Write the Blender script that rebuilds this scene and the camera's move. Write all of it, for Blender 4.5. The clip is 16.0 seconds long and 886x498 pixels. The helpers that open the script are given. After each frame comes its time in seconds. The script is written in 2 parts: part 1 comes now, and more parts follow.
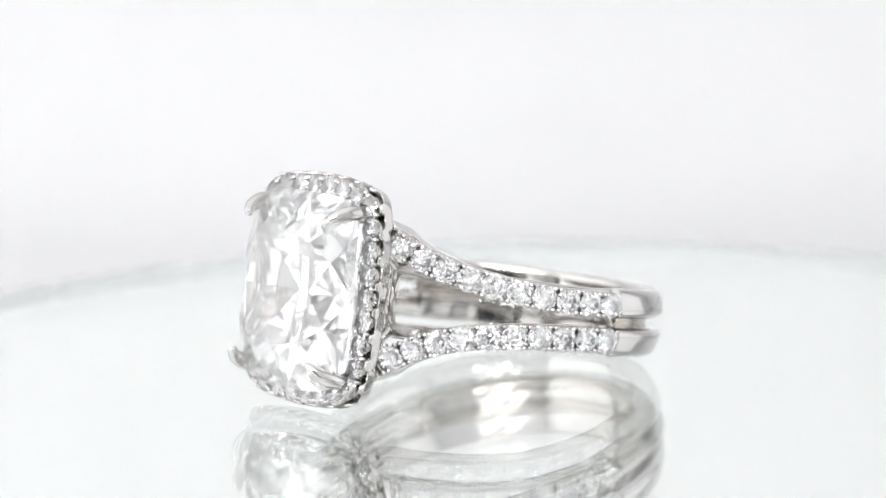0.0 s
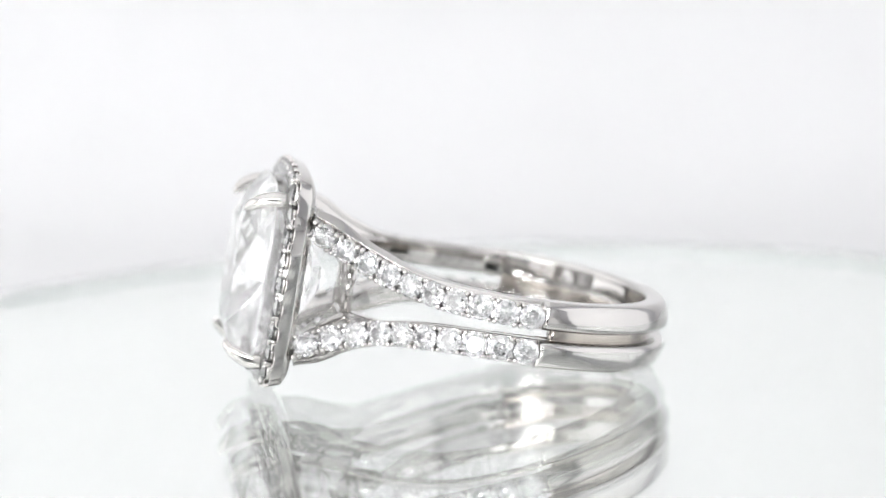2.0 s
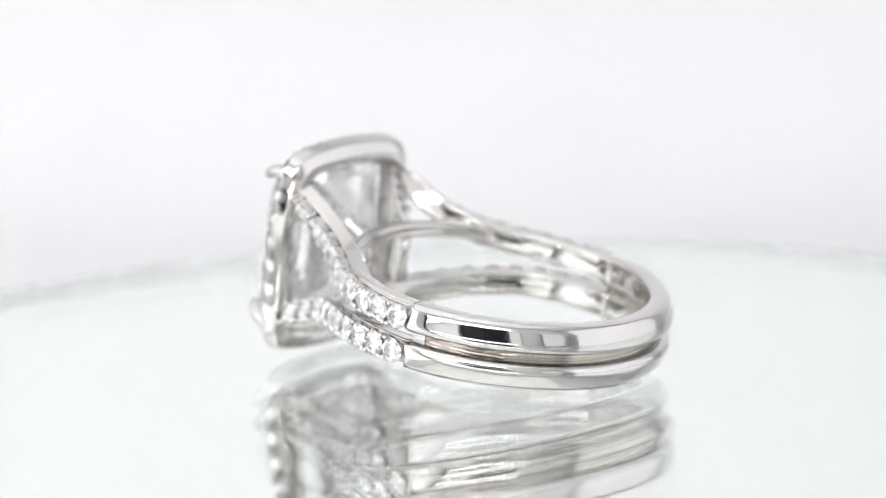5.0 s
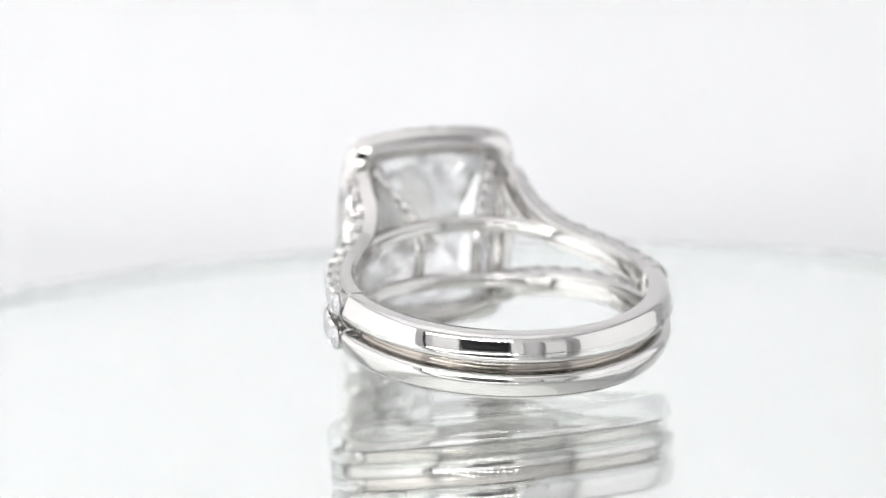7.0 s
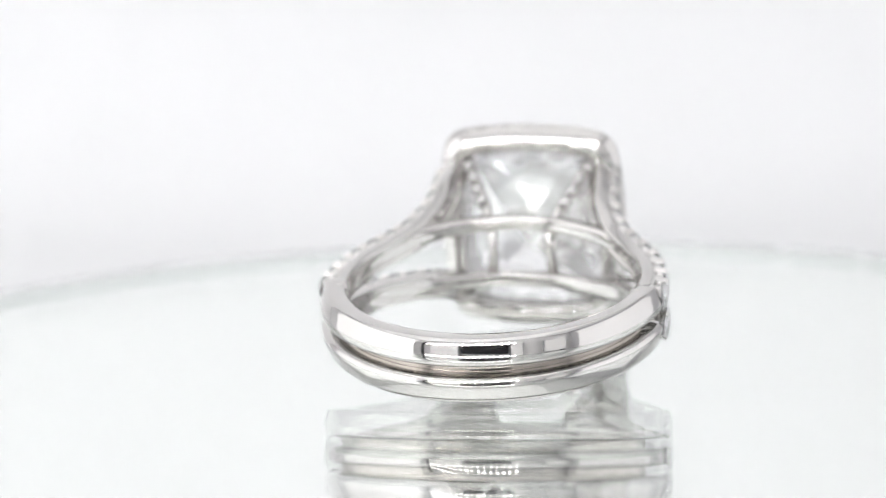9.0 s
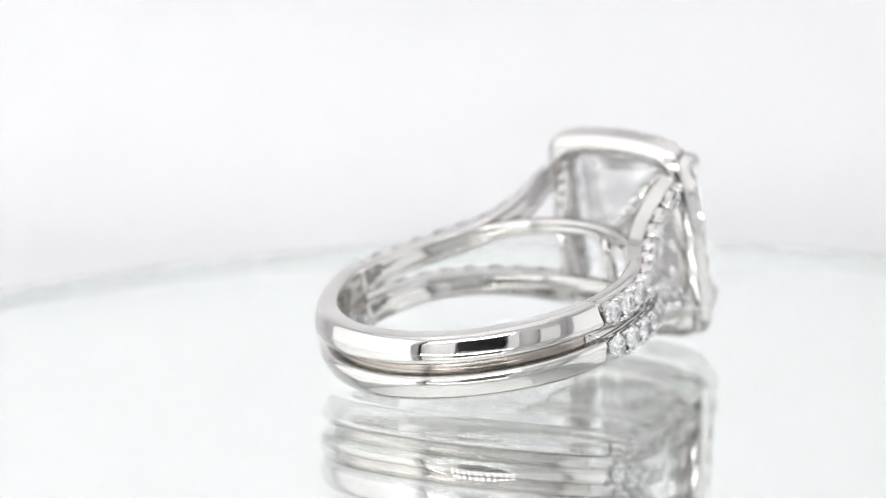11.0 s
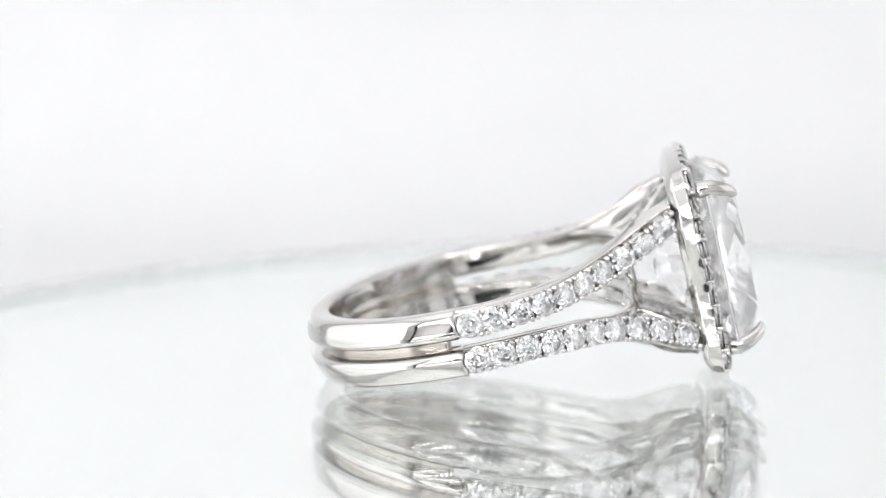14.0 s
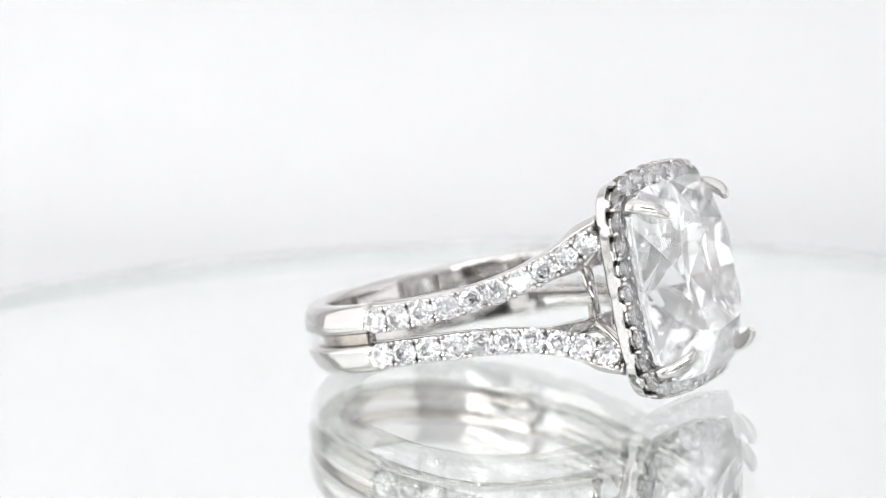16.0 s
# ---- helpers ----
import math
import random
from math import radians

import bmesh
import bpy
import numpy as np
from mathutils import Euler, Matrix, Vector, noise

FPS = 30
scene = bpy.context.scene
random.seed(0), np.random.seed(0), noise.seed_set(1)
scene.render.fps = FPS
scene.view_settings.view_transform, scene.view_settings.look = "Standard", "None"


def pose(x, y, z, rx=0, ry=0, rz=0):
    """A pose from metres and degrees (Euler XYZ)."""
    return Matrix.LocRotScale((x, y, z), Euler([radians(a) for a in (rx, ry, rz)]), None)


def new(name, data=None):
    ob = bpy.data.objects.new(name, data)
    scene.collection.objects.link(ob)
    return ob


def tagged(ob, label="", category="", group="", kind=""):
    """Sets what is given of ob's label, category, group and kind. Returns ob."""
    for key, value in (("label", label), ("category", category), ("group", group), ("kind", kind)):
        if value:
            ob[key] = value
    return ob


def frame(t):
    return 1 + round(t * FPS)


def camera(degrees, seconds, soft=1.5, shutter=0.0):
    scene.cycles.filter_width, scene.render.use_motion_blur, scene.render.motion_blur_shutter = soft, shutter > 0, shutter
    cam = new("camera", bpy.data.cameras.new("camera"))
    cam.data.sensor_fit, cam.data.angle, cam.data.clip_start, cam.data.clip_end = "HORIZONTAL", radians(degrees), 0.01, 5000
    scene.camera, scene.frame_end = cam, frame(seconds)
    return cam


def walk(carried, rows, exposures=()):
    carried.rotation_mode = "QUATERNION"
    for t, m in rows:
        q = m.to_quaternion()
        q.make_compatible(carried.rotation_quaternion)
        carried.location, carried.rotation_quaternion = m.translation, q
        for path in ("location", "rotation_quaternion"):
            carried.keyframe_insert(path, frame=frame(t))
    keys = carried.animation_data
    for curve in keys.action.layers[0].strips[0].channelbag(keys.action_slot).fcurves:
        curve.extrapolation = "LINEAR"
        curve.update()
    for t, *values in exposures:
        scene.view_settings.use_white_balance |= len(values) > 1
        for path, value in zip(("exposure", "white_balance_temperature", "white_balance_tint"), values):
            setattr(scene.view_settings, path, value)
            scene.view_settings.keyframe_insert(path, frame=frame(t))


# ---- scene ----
MM = 0.001

# ---- camera: stands still, a long lens looking slightly down at the ring ----
LENS = 14.0
cam = camera(LENS, 16.0, soft=1.15)
EYE = Vector((0.0, -0.20958, 0.03712))
CAM_RIGHT = Vector((0.99958732, 0.00743135, -0.02774815))
CAM_UP = Vector((0.02602502, 0.17464686, 0.98428714))
CAM_AHEAD = Vector((-0.01216071, 0.98460309, -0.17438139))


def still_pose():
    m = Matrix.Identity(4)
    for i in range(3):
        m[i][0], m[i][1], m[i][2], m[i][3] = CAM_RIGHT[i], CAM_UP[i], -CAM_AHEAD[i], EYE[i]
    return m


walk(cam, [(0.0, still_pose()), (16.0, still_pose())], exposures=[(0.0, 0.0), (16.0, 0.0)])
cam.data.dof.use_dof = True
cam.data.dof.focus_distance = 0.2037
cam.data.dof.aperture_fstop = 34.0

# ---- light: inside a white photo box with a bright ceiling panel and rows of small LEDs ----
world = bpy.data.worlds.new("world")
scene.world = world
world.use_nodes = True
world.node_tree.nodes["Background"].inputs[0].default_value = (0.9, 0.95, 1.0, 1)
world.node_tree.nodes["Background"].inputs[1].default_value = 0.3
PANEL_STRENGTH = 0.435
SOFTBOX_STRENGTH = 0.70
SIDE_STRENGTH = 0.68
LED_STRENGTH = 78.5


# light is followed through many facets before it leaves the stones
scene.cycles.max_bounces, scene.cycles.transmission_bounces, scene.cycles.glossy_bounces = 24, 24, 12


# ---- materials ----
def nodes_of(name):
    m = bpy.data.materials.new(name)
    m.use_nodes = True
    nt = m.node_tree
    return m, nt, nt.nodes["Principled BSDF"]


def noise_tex(nt, scale, detail=3.0):
    tc = nt.nodes.new("ShaderNodeTexCoord")
    n = nt.nodes.new("ShaderNodeTexNoise")
    n.inputs["Scale"].default_value = scale
    n.inputs["Detail"].default_value = detail
    nt.links.new(tc.outputs["Object"], n.inputs["Vector"])
    return n


def ramp(nt, src, lo, hi, a=0.3, b=0.7):
    r = nt.nodes.new("ShaderNodeMapRange")
    r.inputs["From Min"].default_value, r.inputs["From Max"].default_value = a, b
    r.inputs["To Min"].default_value, r.inputs["To Max"].default_value = lo, hi
    nt.links.new(src, r.inputs["Value"])
    return r.outputs["Result"]


def mix_colour(nt, fac, a, b):
    m = nt.nodes.new("ShaderNodeMix")
    m.data_type = "RGBA"
    nt.links.new(fac, m.inputs[0])
    m.inputs[6].default_value, m.inputs[7].default_value = (*a, 1), (*b, 1)
    return m.outputs[2]


def bump(nt, src, strength, distance):
    b = nt.nodes.new("ShaderNodeBump")
    b.inputs["Strength"].default_value, b.inputs["Distance"].default_value = strength, distance
    nt.links.new(src, b.inputs["Height"])
    return b.outputs["Normal"]


def metal(name, base, rough_lo, rough_hi, relief=0.05):
    m, nt, p = nodes_of(name)
    coarse, fine = noise_tex(nt, 350.0), noise_tex(nt, 5000.0)
    p.inputs["Metallic"].default_value = 1.0
    nt.links.new(mix_colour(nt, coarse.outputs["Fac"], base, [c * 0.94 for c in base]), p.inputs["Base Color"])
    nt.links.new(ramp(nt, coarse.outputs["Fac"], rough_lo, rough_hi), p.inputs["Roughness"])
    nt.links.new(bump(nt, fine.outputs["Fac"], relief, 0.00002), p.inputs["Normal"])
    return m


GOLD = metal("white_gold", (0.61, 0.594, 0.580), 0.012, 0.045)
GOLD_SEAT = metal("white_gold_seat", (0.58, 0.57, 0.56), 0.10, 0.22, 0.2)
# darker, browner copy of the gold: groove and stamp shade put into the colour
GOLD_SHADED = metal("white_gold_shaded", (0.52, 0.48, 0.44), 0.08, 0.2, 0.1)


def gem(name, ior, clear=0.0, tint=0.998):
    """Faceted stone; clear: the share of light sent straight on, added to whiten the stone and soften its contrast."""
    m = bpy.data.materials.new(name)
    m.use_nodes = True
    nt = m.node_tree
    nt.nodes.clear()
    out = nt.nodes.new("ShaderNodeOutputMaterial")
    g = nt.nodes.new("ShaderNodeBsdfGlass")
    g.inputs["Color"].default_value = (tint, tint, tint + 0.002, 1)
    g.inputs["Roughness"].default_value = 0.0
    g.inputs["IOR"].default_value = ior
    if clear:
        d = nt.nodes.new("ShaderNodeBsdfTransparent")
        mix = nt.nodes.new("ShaderNodeMixShader")
        mix.inputs[0].default_value = clear
        nt.links.new(g.outputs[0], mix.inputs[1])
        nt.links.new(d.outputs[0], mix.inputs[2])
        nt.links.new(mix.outputs[0], out.inputs["Surface"])
    else:
        nt.links.new(g.outputs[0], out.inputs["Surface"])
    return m


DIAMOND = gem("diamond", 2.3, 0.06, 0.99)
DIAMOND_SMALL = gem("small_diamond", 2.42)


def glass(name, colour, ior=1.52):
    m = gem(name, ior)
    for n in m.node_tree.nodes:
        if n.type == "BSDF_GLASS":
            n.inputs["Color"].default_value = (*colour, 1)
    return m


TABLE_GLASS = glass("mirror_glass", (0.993, 0.998, 0.996))
HAZY_GLASS = glass("veiled_glass_top", (0.993, 0.998, 0.996))


def add_veil(m, share):
    """A faint white veil added to glass to lighten its mirror image: a small diffuse share, uneven at two scales."""
    nt = m.node_tree
    out = [n for n in nt.nodes if n.type == "OUTPUT_MATERIAL"][0]
    clear = out.inputs["Surface"].links[0].from_socket
    d = nt.nodes.new("ShaderNodeBsdfDiffuse")
    d.inputs["Color"].default_value = (0.9, 0.92, 0.91, 1)
    mix = nt.nodes.new("ShaderNodeMixShader")
    n = noise_tex(nt, 60.0)
    nt.links.new(ramp(nt, n.outputs["Fac"], share * 0.8, share * 1.2), mix.inputs[0])
    nt.links.new(clear, mix.inputs[1])
    nt.links.new(d.outputs[0], mix.inputs[2])
    nt.links.new(mix.outputs[0], out.inputs["Surface"])


add_veil(HAZY_GLASS, 0.012)
GROUND_GLASS = glass("ground_glass_edge", (0.95, 0.985, 0.97))
for n in GROUND_GLASS.node_tree.nodes:
    if n.type == "BSDF_GLASS":
        n.inputs["Roughness"].default_value = 0.65
SILVER = metal("silvering", (0.925, 0.930, 0.918), 0.0, 0.01, 0.0)


def paint(name, base, rough=0.6, scale=25.0):
    m, nt, p = nodes_of(name)
    coarse, fine = noise_tex(nt, scale), noise_tex(nt, 900.0)
    nt.links.new(mix_colour(nt, coarse.outputs["Fac"], base, [c * 0.97 for c in base]), p.inputs["Base Color"])
    p.inputs["Roughness"].default_value = rough
    nt.links.new(bump(nt, fine.outputs["Fac"], 0.1, 0.0002), p.inputs["Normal"])
    return m


WHITE = paint("white_wall_paint", (0.882, 0.882, 0.886))
# greyer, lilac wall colour that makes the light fall off to the right
LILAC_FALLOFF = paint("lilac_falloff_side", (0.70, 0.70, 0.725))
SHEET = paint("white_backdrop_paper", (0.855, 0.855, 0.862))
BLACK = paint("black_camera_body", (0.008, 0.008, 0.010), 0.75)
DUST = paint("dust", (0.35, 0.34, 0.32), 0.8, 3000.0)
# near-white paint that imitates glints on the glass edge
EDGE_GLINT = paint("glint_white", (0.93, 0.94, 0.94), 0.3, 3000.0)
GREY_PLASTIC = paint("grey_plastic", (0.45, 0.46, 0.47), 0.5)


def glow(name, colour, strength, base=0.8):
    m, nt, p = nodes_of(name)
    p.inputs["Base Color"].default_value = (base, base, base, 1)
    p.inputs["Emission Color"].default_value = (*colour, 1)
    p.inputs["Emission Strength"].default_value = strength
    return m


PANEL_GLOW = glow("panel_diffuser", (1.0, 1.0, 1.0), PANEL_STRENGTH)
SOFTBOX_GLOW = glow("softbox_diffuser", (1.0, 1.0, 1.0), SOFTBOX_STRENGTH, 0.35)
# left fill stronger than the right, for a falloff across the box
SIDE_GLOW = glow("side_diffuser", (1.0, 1.0, 1.0), SIDE_STRENGTH * 1.15)
SIDE_GLOW_DIM = glow("dim_side_diffuser", (0.97, 0.97, 1.0), SIDE_STRENGTH * 0.75)
LED_GLOW = glow("led_chip", (1.0, 1.0, 1.0), LED_STRENGTH)


# ---- helpers of this scene ----
def part(name, bm, material, parent=None, label="", smooth=False):
    me = bpy.data.meshes.new(name)
    bmesh.ops.recalc_face_normals(bm, faces=bm.faces)
    for f in bm.faces:
        f.smooth = smooth
    bm.to_mesh(me)
    bm.free()
    me.materials.append(material)
    ob = new(name, me)
    ob.parent = parent
    if label:
        ob["label"] = label
    return ob


def box(bm, x0, x1, y0, y1, z0, z1, bevel=0.0):
    r = bmesh.ops.create_cube(bm, size=1.0)
    for v in r["verts"]:
        v.co = Vector(((x0 + x1) / 2 + v.co.x * (x1 - x0), (y0 + y1) / 2 + v.co.y * (y1 - y0), (z0 + z1) / 2 + v.co.z * (z1 - z0)))
    if bevel:
        edges = {e for v in r["verts"] for e in v.link_edges}
        bmesh.ops.bevel(bm, geom=list(edges), offset=bevel, segments=2, profile=0.5, affect="EDGES")
    return bm


def lathe(bm, profile, n=128):
    """Turns (radius, height) pairs about z; closed along the profile when it starts and ends on the axis."""
    rings = []
    for r, z in profile:
        if r == 0:
            rings.append([bm.verts.new((0, 0, z))])
        else:
            rings.append([bm.verts.new((r * math.cos(2 * math.pi * k / n), r * math.sin(2 * math.pi * k / n), z)) for k in range(n)])
    for a, b in zip(rings, rings[1:]):
        for k in range(n):
            j = (k + 1) % n
            if len(a) == 1:
                bm.faces.new((a[0], b[k], b[j]))
            elif len(b) == 1:
                bm.faces.new((a[k], a[j], b[0]))
            else:
                bm.faces.new((a[k], a[j], b[j], b[k]))
    return bm


def rounded(w, h, r, n=4):
    """A rounded rectangle: u from -h (inner) to 0 (outer), v from -w/2 to w/2."""
    r = min(r, w / 2 * 0.98, h / 2 * 0.98)
    pts = []
    for cu, cv, a0 in ((-r, w / 2 - r, 0), (-h + r, w / 2 - r, 90), (-h + r, -w / 2 + r, 180), (-r, -w / 2 + r, 270)):
        for k in range(n + 1):
            a = radians(a0 + 90 * k / n)
            pts.append((cu + r * math.cos(a), cv + r * math.sin(a)))
    return pts


def band_section(level):
    """Half of a domed shank: a flat slope outwards, rounded over into the groove at z = 0."""
    zu = [(0.26, -0.66), (0.28, -0.47), (0.33, -0.29), (0.42, -0.14), (0.54, -0.045), (0.70, 0.0), (0.90, -0.03), (1.15, -0.10), (1.35, -0.168)]
    zu += [(1.226 + 0.9 * math.sin(radians(a)), -1.078 + 0.9 * math.cos(radians(a))) for a in (18, 22, 26, 30, 34, 38, 42)]
    zu += [(1.65 + 0.3 * math.sin(radians(a)), -0.654 + 0.3 * math.cos(radians(a))) for a in (46, 54, 62, 72, 84)]
    zu += [(1.95, -0.72), (1.94, -1.35), (1.91, -1.47), (1.84, -1.55), (1.72, -1.59), (1.5, -1.6), (0.65, -1.6), (0.45, -1.595), (0.32, -1.56), (0.26, -1.5)]
    return [(u * MM, (z - BAND_Z) * level * MM) for z, u in zu]


def sweep(bm, stations, closed=False):
    """stations: (point, outward, across, section), all in metres; joins the sections into a tube with end caps."""
    rings = [[bm.verts.new(p + o * u + c * v) for u, v in sec] for p, o, c, sec in stations]
    n = len(rings[0])
    pairs = list(zip(rings, rings[1:])) + ([(rings[-1], rings[0])] if closed else [])
    for a, b in pairs:
        for k in range(n):
            j = (k + 1) % n
            bm.faces.new((a[k], a[j], b[j], b[k]))
    if not closed:
        bm.faces.new(rings[0])
        bm.faces.new(list(reversed(rings[-1])))
    return bm


def catmull(points, per=8):
    pts = [Vector(p) for p in points]
    pts = [2 * pts[0] - pts[1]] + pts + [2 * pts[-1] - pts[-2]]
    out = []
    for i in range(1, len(pts) - 2):
        a, b, c, d = pts[i - 1:i + 3]
        for k in range(per):
            t = k / per
            out.append(0.5 * (2 * b + (c - a) * t + (2 * a - 5 * b + 4 * c - d) * t * t + (3 * b - a - 3 * c + d) * t ** 3))
    out.append(pts[-2])
    return out


def resample(path, count):
    lengths = [0.0]
    for a, b in zip(path, path[1:]):
        lengths.append(lengths[-1] + (b - a).length)
    out = []
    for k in range(count):
        s = lengths[-1] * k / (count - 1)
        i = max(j for j in range(len(path) - 1) if lengths[j] <= s + 1e-12)
        f = (s - lengths[i]) / max(lengths[i + 1] - lengths[i], 1e-9)
        out.append(path[i].lerp(path[i + 1], f))
    return out


def tube(bm, path, radii, n=10):
    """A round tapered rod along path, capped with a dome."""
    sts = []
    for i, p in enumerate(path):
        t = (path[min(i + 1, len(path) - 1)] - path[max(i - 1, 0)]).normalized()
        ref = Vector((0, 0, 1)) if abs(t.z) < 0.9 else Vector((1, 0, 0))
        o = (ref - t * ref.dot(t)).normalized()
        c = t.cross(o)
        sts.append((p, o, c, [(radii[i] * math.cos(2 * math.pi * k / n), radii[i] * math.sin(2 * math.pi * k / n)) for k in range(n)]))
    return sweep(bm, sts)


# ---- the photo box round the turntable ----
GROUND = -7.46 * MM
FLOOR = GROUND - 0.040


def build_box():
    spans = {
        "wall_back": (-0.32, 0.32, 0.30, 0.31, FLOOR, 0.34),
        "wall_left": (-0.33, -0.32, -0.30, 0.31, FLOOR, 0.34),
        "wall_right": (0.32, 0.33, -0.30, 0.31, FLOOR, 0.34),
        "wall_front": (-0.32, 0.32, -0.30, -0.29, FLOOR, 0.34),
        "ceiling": (-0.33, 0.33, -0.30, 0.31, 0.34, 0.35),
        "floor": (-0.33, 0.33, -0.30, 0.31, FLOOR - 0.01, FLOOR),
    }
    for name, s in spans.items():
        # only the right wall is darkened in colour, to dim that side
        tagged(part(name, box(bmesh.new(), *s), LILAC_FALLOFF if name == "wall_right" else WHITE), "matt white inside of a photo light box", name.split("_")[0], kind="structure")
    bm = bmesh.new()
    rise = 0.03
    prof = [(0.06, FLOOR + 0.0015), (0.12, FLOOR + 0.0015)]
    prof += [(0.295 - rise + rise * math.sin(radians(a)), FLOOR + 0.0015 + rise - rise * math.cos(radians(a))) for a in range(0, 91, 2)]
    prof += [(0.295, FLOOR + 0.045)]
    rows = [[bm.verts.new((x, y, z)) for x in (-0.318, 0.318)] for y, z in prof]
    for a, b in zip(rows, rows[1:]):
        bm.faces.new((a[0], a[1], b[1], b[0]))
    bm.normal_update()
    bmesh.ops.solidify(bm, geom=bm.faces[:], thickness=0.001)
    tagged(part("backdrop", bm, SHEET), "seamless off-white paper sheet curving up behind the turntable", "backdrop", kind="structure")
    panel = tagged(new("ceiling_light"), "large flat white LED panel under the box ceiling", "lamp")
    panel.location = (-0.078, -0.02, 0.333)
    part("frame", box(bmesh.new(), -0.24, 0.24, -0.24, 0.24, 0.0, 0.006, 0.001), GREY_PLASTIC, panel)
    part("diffuser", box(bmesh.new(), -0.235, 0.235, -0.235, 0.235, -0.004, -0.0005, 0.001), PANEL_GLOW, panel, "glowing white diffuser")


def build_camera_body():
    body = tagged(new("camera_body"), "black camera with a round lens facing the ring", "camera")
    body.location = EYE - CAM_AHEAD * 0.012
    body.rotation_euler = still_pose().to_euler()
    part("body", box(bmesh.new(), -0.106, 0.034, -0.047, 0.050, 0.03, 0.065, 0.006), BLACK, body)
    part("lens", lathe(bmesh.new(), [(0, 0.0), (0.022, 0.0), (0.024, 0.004), (0.030, 0.004), (0.030, 0.031), (0, 0.031)], 48), BLACK, body, smooth=False)


def build_led_bar(z, y, count, x0, x1):
    bar = tagged(new("led_bar"), "thin white bar with a row of bright LEDs", "lamp", group="LED bars beside the camera")
    bar.location = ((x0 + x1) / 2, y, z)
    half = (x1 - x0) / 2
    part("rail", box(bmesh.new(), -half, half, -0.004, 0.0, -0.005, 0.005, 0.001), WHITE, bar)
    first = None
    for k in range(count):
        x = -half + (k + 0.5) * 2 * half / count
        if first is None:
            first = part("led", box(bmesh.new(), -0.0029, 0.0029, 0.0, 0.002, -0.0029, 0.0029, 0.0006), LED_GLOW, bar)
            led = first
        else:
            led = new("led", first.data)
            led.parent = bar
        led.location = (x, 0.0005, 0)


build_box()
build_camera_body()


# unseen upright, added to draw the dark left edge of the reflected panel
def build_post(x):
    post = tagged(new("dark_edge_post"), "slim black post added as a dark line in the ring's reflections", "stand")
    post.location = (x, -0.243, FLOOR)
    part("pole", box(bmesh.new(), -0.004, 0.004, -0.005, 0.005, 0.004, 0.24, 0.001), BLACK, post)
    part("foot", box(bmesh.new(), -0.02, 0.02, -0.015, 0.015, 0.0, 0.004, 0.001), BLACK, post)


def build_softbox(x0, x1):
    soft = tagged(new("softbox"), "flat white softbox beside the camera, switched on", "lamp", group="softboxes beside the camera")
    soft.location = ((x0 + x1) / 2, -0.268, FLOOR)
    w = (x1 - x0) / 2
    part("housing", box(bmesh.new(), -w, w, -0.012, 0.0, 0.02, 0.152, 0.002), GREY_PLASTIC, soft)
    part("diffuser", box(bmesh.new(), -w + 0.004, w - 0.004, 0.0005, 0.003, 0.024, 0.148, 0.001), SOFTBOX_GLOW, soft, "glowing white diffuser")
    for side in (-1, 1):
        part("foot", box(bmesh.new(), side * w * 0.7 - 0.006, side * w * 0.7 + 0.006, -0.014, 0.006, 0.0, 0.021, 0.001), BLACK, soft)


# unseen fill panels, added to soften the contrast on ring and stones
def build_side_fill(x, inward, light):
    side = tagged(new("side_fill"), "added fill light, a large flat white panel leaning on the box side", "lamp", group="side lights of the photo box")
    side.location = (x, -0.02, FLOOR)
    a, b = sorted((0.0, -0.012 * inward))
    part("housing", box(bmesh.new(), a, b, -0.21, 0.21, 0.0, 0.30, 0.002), GREY_PLASTIC, side)
    a, b = sorted((0.0005 * inward, 0.003 * inward))
    part("diffuser", box(bmesh.new(), a, b, -0.206, 0.206, 0.006, 0.296, 0.001), light, side, "glowing white diffuser")


build_softbox(-0.238, -0.114)
# right pair is added: it whitens the reflections and leaves a grey gap
build_softbox(0.038, 0.080)
build_softbox(0.150, 0.255)
build_side_fill(-0.30, 1, SIDE_GLOW)
build_side_fill(0.30, -1, SIDE_GLOW_DIM)
build_post(-0.257)
for bar_z in (-0.024, 0.105, 0.130, 0.155):
    build_led_bar(bar_z, -0.24, 17, -0.245, 0.055)


# ---- turntable: a round thick mirror on a plinth ----
DISC_R = 44.4 * MM
GLASS_T = 4.0 * MM


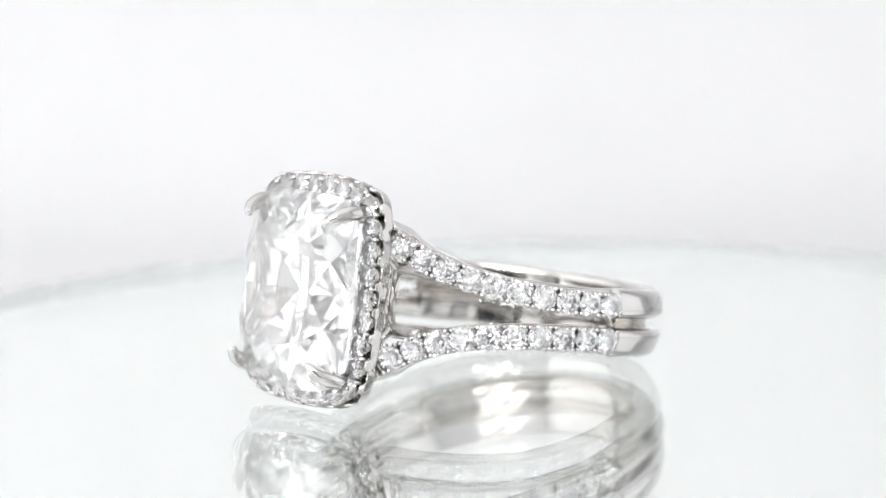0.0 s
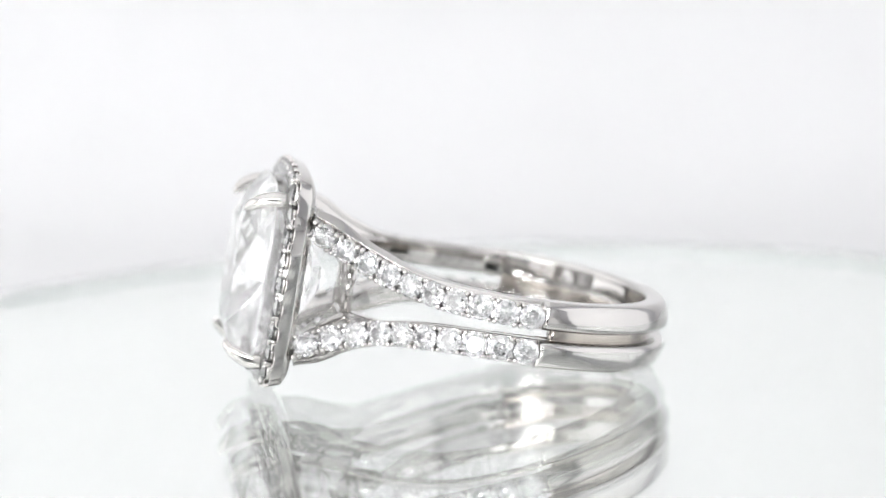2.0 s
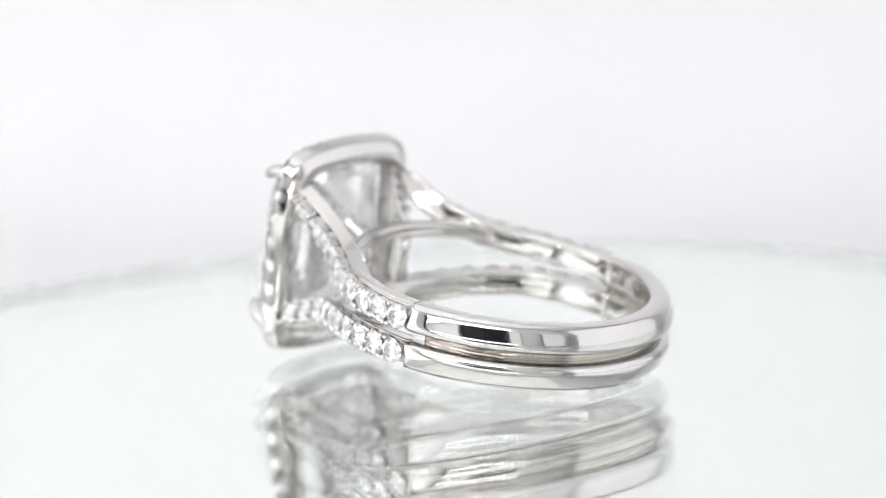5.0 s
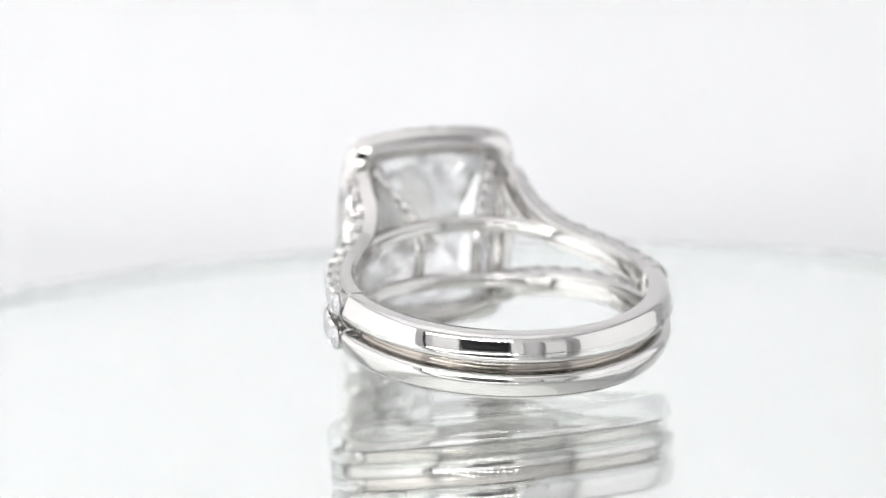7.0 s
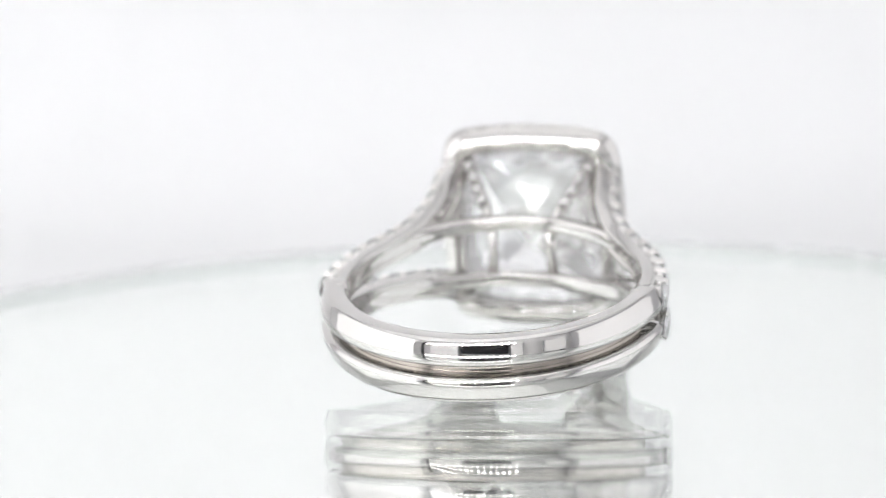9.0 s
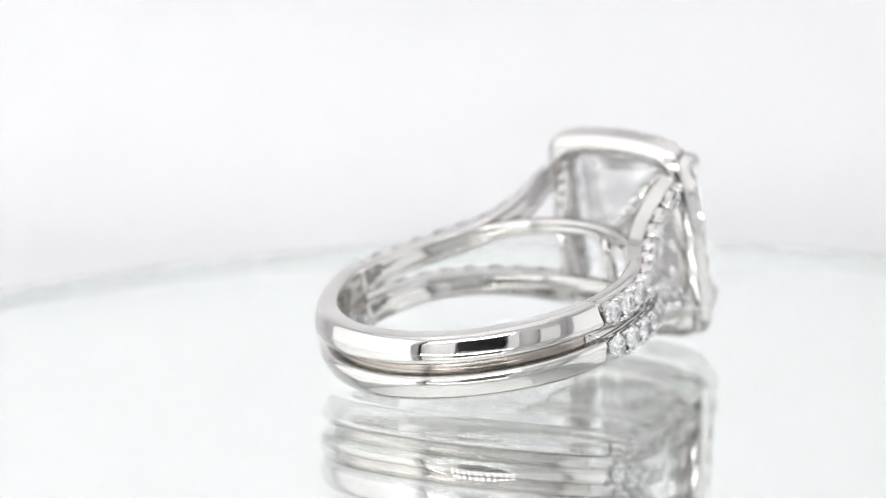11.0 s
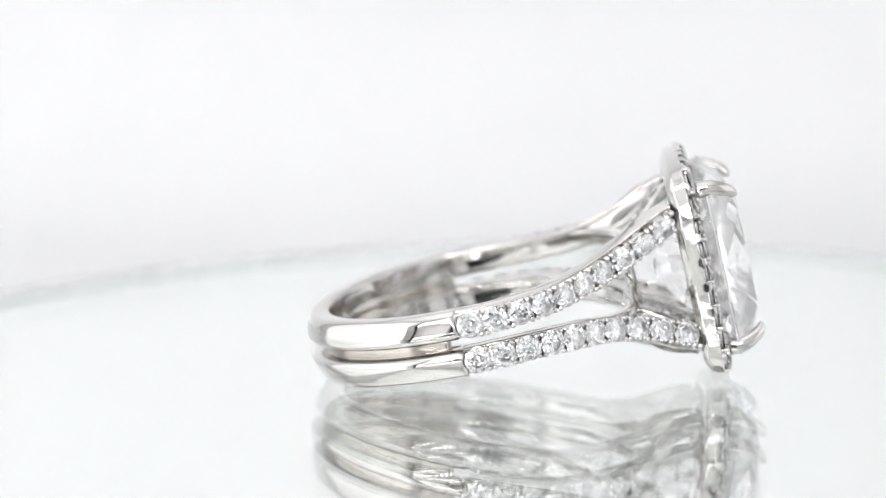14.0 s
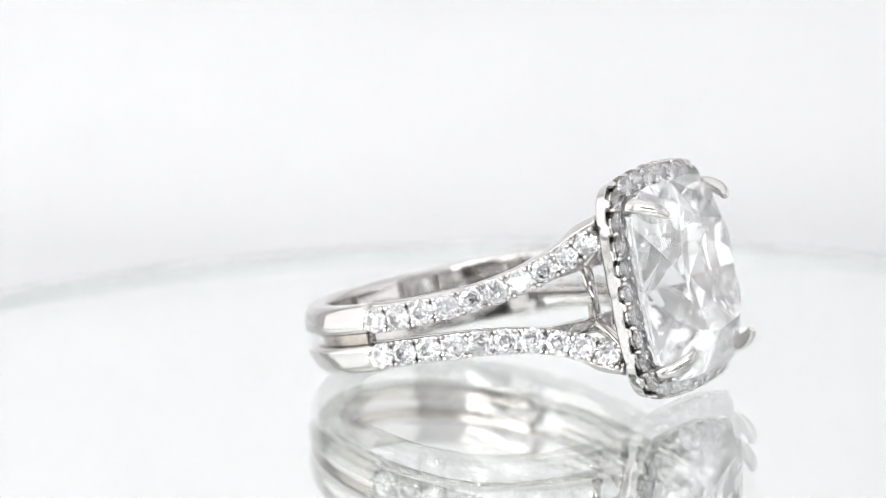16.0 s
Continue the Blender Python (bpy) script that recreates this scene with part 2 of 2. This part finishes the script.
def build_turntable():
    table = tagged(new("turntable"), "round mirror glass turntable with a pale green edge", "turntable")
    table.location = (0, 0, GROUND)
    c = 0.15 * MM
    part("glass", lathe(bmesh.new(), [(0, 0), (DISC_R - c, 0), (DISC_R, -c), (DISC_R, -GLASS_T + c), (DISC_R - c, -GLASS_T), (0, -GLASS_T)], 192), TABLE_GLASS, table, "clear glass with a faint green tint")
    top = bpy.data.objects["glass"].data
    top.materials.append(HAZY_GLASS)
    top.materials.append(GROUND_GLASS)
    for f in top.polygons:
        f.material_index = 1 if f.normal.z > 0.9 else 2 if abs(f.normal.z) < 0.9 else 0
    part("silvering", lathe(bmesh.new(), [(0, -GLASS_T - 0.01 * MM), (DISC_R, -GLASS_T - 0.01 * MM), (DISC_R, -GLASS_T - 0.2 * MM), (0, -GLASS_T - 0.2 * MM)], 192), SILVER, table, "mirror coating under the glass")
    part("plinth", lathe(bmesh.new(), [(0, -GLASS_T - 0.22 * MM), (DISC_R - 3 * MM, -GLASS_T - 0.22 * MM), (DISC_R - 3 * MM, FLOOR - GROUND), (0, FLOOR - GROUND)], 96), WHITE, table, "white round plinth")
    bm = bmesh.new()
    rng = random.Random(7)
    for _ in range(34):
        r, a = 38 * MM * math.sqrt(rng.uniform(0.12, 1.0)), rng.uniform(0, 2 * math.pi)
        m = Matrix.Translation((r * math.cos(a), r * math.sin(a), 0.02 * MM)) @ Matrix.Rotation(a * 3, 4, "Z") @ Matrix.Diagonal((rng.uniform(0.8, 2.2), 1, 0.5, 1))
        bmesh.ops.create_icosphere(bm, subdivisions=1, radius=rng.uniform(0.02, 0.05) * MM, matrix=m)
    # rim nicks whose passing glints are put in as white flakes
    chip_rng = random.Random(3)
    for deg in (64, 87.5, 118.3, 124, 127, 132, 169.3, 174, 186, 196, 204, 212, 214.4, 243.6, 247, 284.6, 332, 338.3, 340.6, 344.2):
        chip = bmesh.new()
        bmesh.ops.create_icosphere(chip, subdivisions=1, radius=0.42 * MM, matrix=Matrix.Diagonal((0.35, chip_rng.uniform(0.7, 1.1), chip_rng.uniform(1.0, 1.5), 1)))
        ob = part("edge_glint", chip, EDGE_GLINT, table, "small nick in the glass edge, its glint painted as a white flake")
        ob.location, ob.rotation_euler = (DISC_R * math.cos(radians(deg)), DISC_R * math.sin(radians(deg)), -0.55 * MM), (0, 0, radians(deg))
    tagged(part("dust_specks", bm, DUST, table, "tiny grey specks of dust"), kind="stuff")
    return table


turntable = build_turntable()

# ---- the ring; its own space: x to the side, y towards the stone, z along the finger ----
R_OUT = 10.27
BAND_Z = 1.10
HALO_A, HALO_B, HALO_POWER, HALO_Z = 5.82, 6.66, 11, 0.08


def v3(*a):
    return Vector(a) * MM


def brilliant(r):
    """A round brilliant of radius r, table up along z, girdle at z = 0."""
    bm = bmesh.new()
    top = [bm.verts.new((0.56 * r * math.cos(k * math.pi / 4), 0.56 * r * math.sin(k * math.pi / 4), 0.30 * r)) for k in range(8)]
    mid = [bm.verts.new((0.80 * r * math.cos((k + 0.5) * math.pi / 4), 0.80 * r * math.sin((k + 0.5) * math.pi / 4), 0.20 * r)) for k in range(8)]
    g = [bm.verts.new((r * math.cos(k * math.pi / 8), r * math.sin(k * math.pi / 8), 0.03 * r)) for k in range(16)]
    h = [bm.verts.new((r * math.cos(k * math.pi / 8), r * math.sin(k * math.pi / 8), -0.03 * r)) for k in range(16)]
    low = [bm.verts.new((0.45 * r * math.cos(k * math.pi / 4), 0.45 * r * math.sin(k * math.pi / 4), -0.50 * r)) for k in range(8)]
    tip = bm.verts.new((0, 0, -0.86 * r))
    bm.faces.new(top)
    for k in range(8):
        j = (k + 1) % 8
        bm.faces.new((top[k], mid[k], top[j]))
        bm.faces.new((top[k], mid[k - 1], g[2 * k], mid[k]))
        bm.faces.new((mid[k], g[2 * k], g[2 * k + 1]))
        bm.faces.new((mid[k], g[2 * k + 1], g[(2 * k + 2) % 16]))
        bm.faces.new((h[2 * k], h[2 * k + 1], low[k]))
        bm.faces.new((h[2 * k + 1], h[(2 * k + 2) % 16], low[j]))
        bm.faces.new((h[2 * k + 1], low[j], low[k]))
        bm.faces.new((low[k], low[j], tip))
    for k in range(16):
        bm.faces.new((g[k], g[(k + 1) % 16], h[(k + 1) % 16], h[k]))
    return bm


STONE_R = 0.75
shared = {}


def piece(name, parent, make, material, m, smooth=False):
    """One of many alike pieces: all of them share one mesh."""
    if name not in shared:
        shared[name] = part(name, make(), material, None, smooth=smooth)
        ob = shared[name]
    else:
        ob = new(name, shared[name].data)
    ob.parent = parent
    ob.matrix_local = m
    return ob


def stand(point, normal, spin=0.0):
    return Matrix.Translation(point) @ normal.to_track_quat("Z", "Y").to_matrix().to_4x4() @ pose(0, 0, 0, 0, 0, spin)


def seat_mesh():
    """A collar of metal under a stone, open at the back."""
    return lathe(bmesh.new(), [(a * MM, b * MM) for a, b in ((0.62, -0.14), (0.67, -0.13), (0.69, -0.22), (0.60, -0.80), (0.36, -0.80), (0.42, -0.42), (0.62, -0.14))], 16)


def cross_bar_mesh():
    """The bridge of metal between two neighbouring stones: x along the row, y across, z outwards."""
    return box(bmesh.new(), -0.13 * MM, 0.13 * MM, -0.5 * MM, 0.5 * MM, -1.25 * MM, -0.22 * MM, 0.05 * MM)


def bead_mesh():
    bm = bmesh.new()
    bmesh.ops.create_icosphere(bm, subdivisions=2, radius=0.165 * MM)
    for v in bm.verts:
        v.co.z *= 1.0 if v.co.z > 0 else 4.2
    return bm


def place_stone(name, parent, point, normal, spin):
    piece(name, parent, lambda: brilliant(STONE_R * MM), DIAMOND_SMALL, stand(point, normal, spin))
    piece("stone_seat", parent, seat_mesh, GOLD_SEAT, stand(point, normal, spin))


def place_bead(parent, point, normal):
    piece("bead_prong", parent, bead_mesh, GOLD, stand(point, normal), smooth=True)


# middle line of the set stones on one arm, from the plain band to the head
ARM = [(10.16, -1.0, 1.03), (10.1, 0.9, 1.03), (9.36, 3.75, 1.13), (8.28, 5.56, 1.31), (6.88, 7.42, 1.64), (6.08, 8.85, 2.07), (5.6, 10.17, 2.55), (5.36, 11.52, 3.15), (5.26, 12.4, 3.45)]


def arm_path(side, level):
    return [Vector((p.x * side, p.y, p.z * level)) * MM for p in catmull(ARM, 8)]


def frames_along(path, level):
    out = []
    for i, p in enumerate(path):
        t = (path[min(i + 1, len(path) - 1)] - path[max(i - 1, 0)]).normalized()
        o = Vector((p.x, p.y, 0)).normalized()
        o = (o - t * o.dot(t)).normalized()
        out.append((p, t, o, t.cross(o)))
    return out


def build_band(ring, level):
    """One of the two thin bands: plain at the back, two arms set with stones that rise to the head, an inner rail under the head."""
    bm = bmesh.new()
    plain = []
    for k in range(97):
        a = radians(-84 + 168 * k / 96)
        o = Vector((math.sin(a), -math.cos(a), 0))
        plain.append((o * R_OUT * MM + v3(0, 0, BAND_Z * level), o, Vector((0, 0, 1)), band_section(level)))
    sweep(bm, plain)
    band = part("shank_band", bm, GOLD, ring, "polished white gold band", smooth=True)
    bm = bmesh.new()
    rail = []
    for k in range(81):
        a = radians(78 + 204 * k / 80)
        o = Vector((math.sin(a), -math.cos(a), 0))
        lift = 0.75 * math.sin(math.pi * k / 80) ** 1.5
        rail.append((o * 9.45 * MM + v3(0, 0, (BAND_Z + lift) * level), o, Vector((0, 0, 1)), [(u * MM, w * MM) for u, w in rounded(1.7 - 0.8 * math.sin(math.pi * k / 80) ** 0.7, 0.85, 0.25)]))
    sweep(bm, rail)
    part("gallery_rail", bm, GOLD, band, smooth=True)
    for side in (1, -1):
        fr = frames_along(arm_path(side, level), level)
        for edge in (1, -1):
            # two side rails with the stones between them, open at the back
            bm = bmesh.new()
            sweep(bm, [(p - o * 0.56 * MM + c * edge * 0.53 * MM, o, c, [(u * MM, w * MM) for u, w in rounded(0.36, 0.83 + 0.18 * (1 - i / len(fr)), 0.1)]) for i, (p, t, o, c) in enumerate(fr)])
            part("arm_rail", bm, GOLD, band, smooth=True)
        bm = bmesh.new()
        sweep(bm, [(p - o * 0.95 * MM, o, c, [(u * MM, w * MM) for u, w in rounded(1.24, 0.44, 0.12)]) for p, t, o, c in fr])
        part("arm_back", bm, GOLD, band, smooth=True)
    for side in (1, -1):
        path = resample(arm_path(side, level), 1001)
        line = path[46:940]
        for i, (p, t, o, c) in enumerate(frames_along(resample(line, 10), level)):
            place_stone("accent_stone", band, p + o * 0.02 * MM, o, 13 * i + 40 * side)
        dense = frames_along(resample(line, 19), level)
        for i in range(1, 20, 2):
            p, t, o, c = dense[min(i, 18)]
            p = p + t * (0.66 * MM if i > 18 else 0.0)
            piece("cross_bar", band, cross_bar_mesh, GOLD_SEAT, Matrix.Translation(p) @ Matrix((t, c, o)).transposed().to_4x4())
            for s in (1, -1):
                for d in (0.17, -0.17):
                    place_bead(band, p + c * s * 0.60 * MM + t * d * MM + o * 0.03 * MM, o + c * s * 0.25)


def halo_point(k, n, scale_in=0.0):
    """A point of the cushion outline: four bowed sides that meet in tight rounded corners."""
    a = 2 * math.pi * k / n
    ca, sa = math.cos(a), math.sin(a)
    lo, hi = 1.0, 10.0
    for _ in range(30):
        r = (lo + hi) / 2
        x, z = abs(r * ca), abs(r * sa)
        inside = (x / (HALO_A - scale_in - 0.012 * z * z)) ** HALO_POWER + (z / (HALO_B - scale_in - 0.020 * x * x)) ** HALO_POWER < 1
        lo, hi = (r, hi) if inside else (lo, r)
    return lo * ca, lo * sa


def outline(inset, count):
    """Evenly spaced points round the cushion outline, moved inwards; (x, z) in millimetres."""
    dense = [Vector((*halo_point(k, 1440, inset), 0)) for k in range(1441)]
    return [(p.x, p.y + HALO_Z) for p in resample(dense, count + 1)[:-1]]


def ring_strip(bm, loops):
    """loops: lists of points; joins them round into one closed skin."""
    vs = [[bm.verts.new(p) for p in lp] for lp in loops]
    n = len(vs[0])
    for a, b in zip(vs, vs[1:] + vs[:1]):
        for k in range(n):
            j = (k + 1) % n
            bm.faces.new((a[k], a[j], b[j], b[k]))


def build_halo(ring):
    n, count = 720, 30
    bm = bmesh.new()
    loops = []
    for inset, y, notch in ((0.94, 12.15, 0), (0.78, 12.17, 0), (0.68, 12.22, 0), (0.30, 12.45, 0), (0.22, 12.53, 0), (0.185, 12.63, 0), (0.03, 13.20, 0), (0.01, 13.30, 0.05), (0.02, 13.42, 0.28), (0.08, 13.50, 0.36), (0.18, 13.50, 0.38), (0.28, 13.34, 0.28), (0.36, 12.8, 0), (0.45, 12.7, 0),
                            (1.25, 12.7, 0), (1.34, 13.1, 0.25), (1.46, 13.15, 0.3), (1.58, 12.9, 0.1), (1.55, 12.35, 0), (1.25, 12.15, 0)):
        lp = []
        for k, (x, z) in enumerate(outline(inset, n)):
            w = min(1.0, abs((count * k / n + 0.5) % 1.0 - 0.5) / 0.36)  # 0 at a stone's middle, 1 beside it
            lp.append(v3(x, y - notch * math.sqrt(1 - w * w), z))
        loops.append(lp)
    ring_strip(bm, loops)
    halo = part("halo", bm, GOLD, ring, "cushion-shaped polished white gold halo frame", smooth=True)
    face = Vector((0, 1, 0))
    pts = outline(0.86, count * 2)
    for k in range(count):
        x, z = pts[2 * k]
        place_stone("halo_stone", halo, v3(x, 13.55, z), face, 17 * k)
        x, z = pts[2 * k + 1]
        o = Vector((x, 0, z)).normalized()
        for s in (0.46, -0.46):
            for d in (0.13, -0.13):
                place_bead(halo, v3(x, 13.58, z) + o * s * MM + face.cross(o) * d * MM, face)


def build_centre_stone(ring):
    """A large cushion-shaped brilliant: table, star, kite and girdle facets above, long mains and halves below."""
    bm = bmesh.new()
    A, B = 4.95, 5.6

    def at(turn, scale, y):
        a = radians(turn)
        ca, sa = A * math.cos(a), B * math.sin(a)
        r = (abs(ca / A) ** 5 + abs(sa / B) ** 5) ** -0.2
        return bm.verts.new(v3(ca * r * scale, y, sa * r * scale))

    top = [at(45 * k, 0.58, 15.98) for k in range(8)]
    mid = [at(45 * k + 22.5, 0.80, 15.45) for k in range(8)]
    g = [at(11.25 * k, 1.0, 14.46) for k in range(32)]
    h = [at(11.25 * k, 1.0, 14.30) for k in range(32)]
    half = [at(45 * k + 22.5, 0.62, 12.72) for k in range(8)]
    low = [at(45 * k, 0.36, 11.45) for k in range(8)]
    tip = bm.verts.new(v3(0, 10.2, 0))
    bm.faces.new(top)
    for k in range(8):
        j = (k + 1) % 8
        bm.faces.new((top[k], mid[k], top[j]))
        bm.faces.new((top[k], mid[k - 1], g[4 * k]))
        bm.faces.new((top[k], g[4 * k], mid[k]))
        for q in range(4):
            bm.faces.new((mid[k], g[4 * k + q], g[(4 * k + q + 1) % 32]))
            bm.faces.new((half[k], h[(4 * k + q + 1) % 32], h[4 * k + q]))
        bm.faces.new((half[k - 1], h[4 * k], low[k]))
        bm.faces.new((h[4 * k], half[k], low[k]))
        bm.faces.new((half[k], low[j], low[k]))
        bm.faces.new((low[k], low[j], tip))
    for k in range(32):
        bm.faces.new((g[k], g[(k + 1) % 32], h[(k + 1) % 32], h[k]))
    return part("centre_stone", bm, DIAMOND, ring, "large clear cushion-shaped faceted diamond")


def build_prongs(ring):
    for sx in (1, -1):
        for sz in (1, -1):
            bm = bmesh.new()
            path = catmull([(1.9 * sx, 9.0, 1.75 * sz), (2.6 * sx, 10.6, 2.7 * sz), (3.75 * sx, 12.5, 4.25 * sz), (4.06 * sx, 13.5, 4.62 * sz), (4.12 * sx, 14.4, 4.70 * sz), (3.98 * sx, 15.1, 4.52 * sz), (3.75 * sx, 15.65, 4.22 * sz), (3.4 * sx, 15.98, 3.85 * sz)], 6)
            n = len(path)
            radii = [MM * (0.36 if i < n * 0.45 else 0.50 - 0.34 * ((i - n * 0.45) / (n * 0.55)) ** 2.2) for i in range(n)]
            radii[-1] = 0.10 * MM
            tube(bm, [p * MM for p in path], radii, 14)
            prong = part("prong", bm, GOLD, ring, "polished claw", smooth=True)
            face = Vector((0.25 * sx, -0.62, 0.74 * sz)).normalized()
            for k in range(4):
                p = Vector((1.9 * sx, 9.0, 1.75 * sz)).lerp(Vector((3.75 * sx, 12.5, 4.25 * sz)), 0.34 + 0.2 * k) * MM
                piece("basket_stone", prong, lambda: brilliant(0.42 * MM), DIAMOND_SMALL, stand(p + face * 0.34 * MM, face, 21 * k))


def build_gallery(ring):
    """Struts between the two rails under the head and the bridge in the groove at the back."""
    for sx in (1, -1):
        bm = bmesh.new()
        tube(bm, [v3(1.9 * sx, 9.05, -1.7), v3(1.75 * sx, 9.1, 0), v3(1.9 * sx, 9.05, 1.7)], [0.38 * MM, 0.30 * MM, 0.38 * MM], 12)
        part("gallery_strut", bm, GOLD, ring, smooth=True)
    bm = bmesh.new()
    sts = []
    for k in range(121):
        deg = -79 + 158 * k / 120
        a = radians(deg)
        o = Vector((math.sin(a), -math.cos(a), 0))
        wide = 0.8 + 0.4 * max(0.0, (abs(deg) - 80) / 26)
        sts.append((o * 9.3 * MM, o, Vector((0, 0, 1)), [(u * MM, w * MM) for u, w in rounded(wide, 0.68, 0.03)]))
    sweep(bm, sts)
    part("groove_bridge", bm, GOLD_SHADED, ring, "recessed strip joining the two bands, groove shade in its colour", smooth=True)


def build_engraving(ring):
    """Worn, unreadable stamp marks on the inside of the shank: small bars, coloured dark for the shade of sunk strokes.
    """
    def mark(deg, z, wide, high, lean):
        a = radians(deg)
        o = Vector((math.sin(a), -math.cos(a), 0))
        m = Matrix.Translation(o * 8.66 * MM + v3(0, 0, z)) @ Matrix((o.cross(Vector((0, 0, 1))), o, Vector((0, 0, 1)))).transposed().to_4x4() @ Matrix.Rotation(radians(lean), 4, "Y")
        ob = part("stamp_mark", box(bmesh.new(), -wide / 2 * MM, wide / 2 * MM, -0.03 * MM, 0.03 * MM, -high / 2 * MM, high / 2 * MM, 0.01 * MM), GOLD_SHADED, ring)
        ob.matrix_local = m
    for deg, z, wide, high, lean in ((-46, 1.15, 0.16, 0.9, 12), (-49, 1.45, 0.6, 0.14, 0), (-49, 0.85, 0.6, 0.14, 0), (-52, 1.15, 0.16, 0.7, -10), (-58, 1.15, 0.14, 0.95, 4), (-61, 1.3, 0.5, 0.14, 30),
                                     (-62, 0.9, 0.5, 0.14, -25), (55, 1.15, 0.14, 0.9, 0), (59, 1.15, 0.5, 0.16, 40), (63, 1.15, 0.14, 0.9, 8), (-131, -1.3, 0.42, 0.6, 0)):
        mark(deg, z, wide, high, lean)


def build_ring():
    ring = tagged(new("engagement_ring"), "white gold diamond ring with halo and split shank, lying on mirror", "ring")
    build_band(ring, 1)
    build_band(ring, -1)
    build_halo(ring)
    build_centre_stone(ring)
    build_prongs(ring)
    build_gallery(ring)
    build_engraving(ring)
    return ring


ring = build_ring()

# ---- what moves: the turntable turns steadily and carries the ring ----
TURN = -15.7519
RING_REST = Matrix(((-0.65647758, -0.74078523, 0.1423883, 0.0865 * MM), (0.75432432, -0.64324294, 0.13127582, 0.6802 * MM), (-0.00565692, 0.19358659, 0.98106688, -3.385 * MM), (0, 0, 0, 1)))


def motions():
    times = [0.5 * k for k in range(33)]
    walk(turntable, [(t, pose(0, 0, GROUND, 0, 0, TURN * t)) for t in times])
    walk(ring, [(t, pose(0, 0, 0, 0, 0, TURN * t) @ RING_REST @ pose(0, 0, 0, 0, 0, -0.9)) for t in times])


motions()
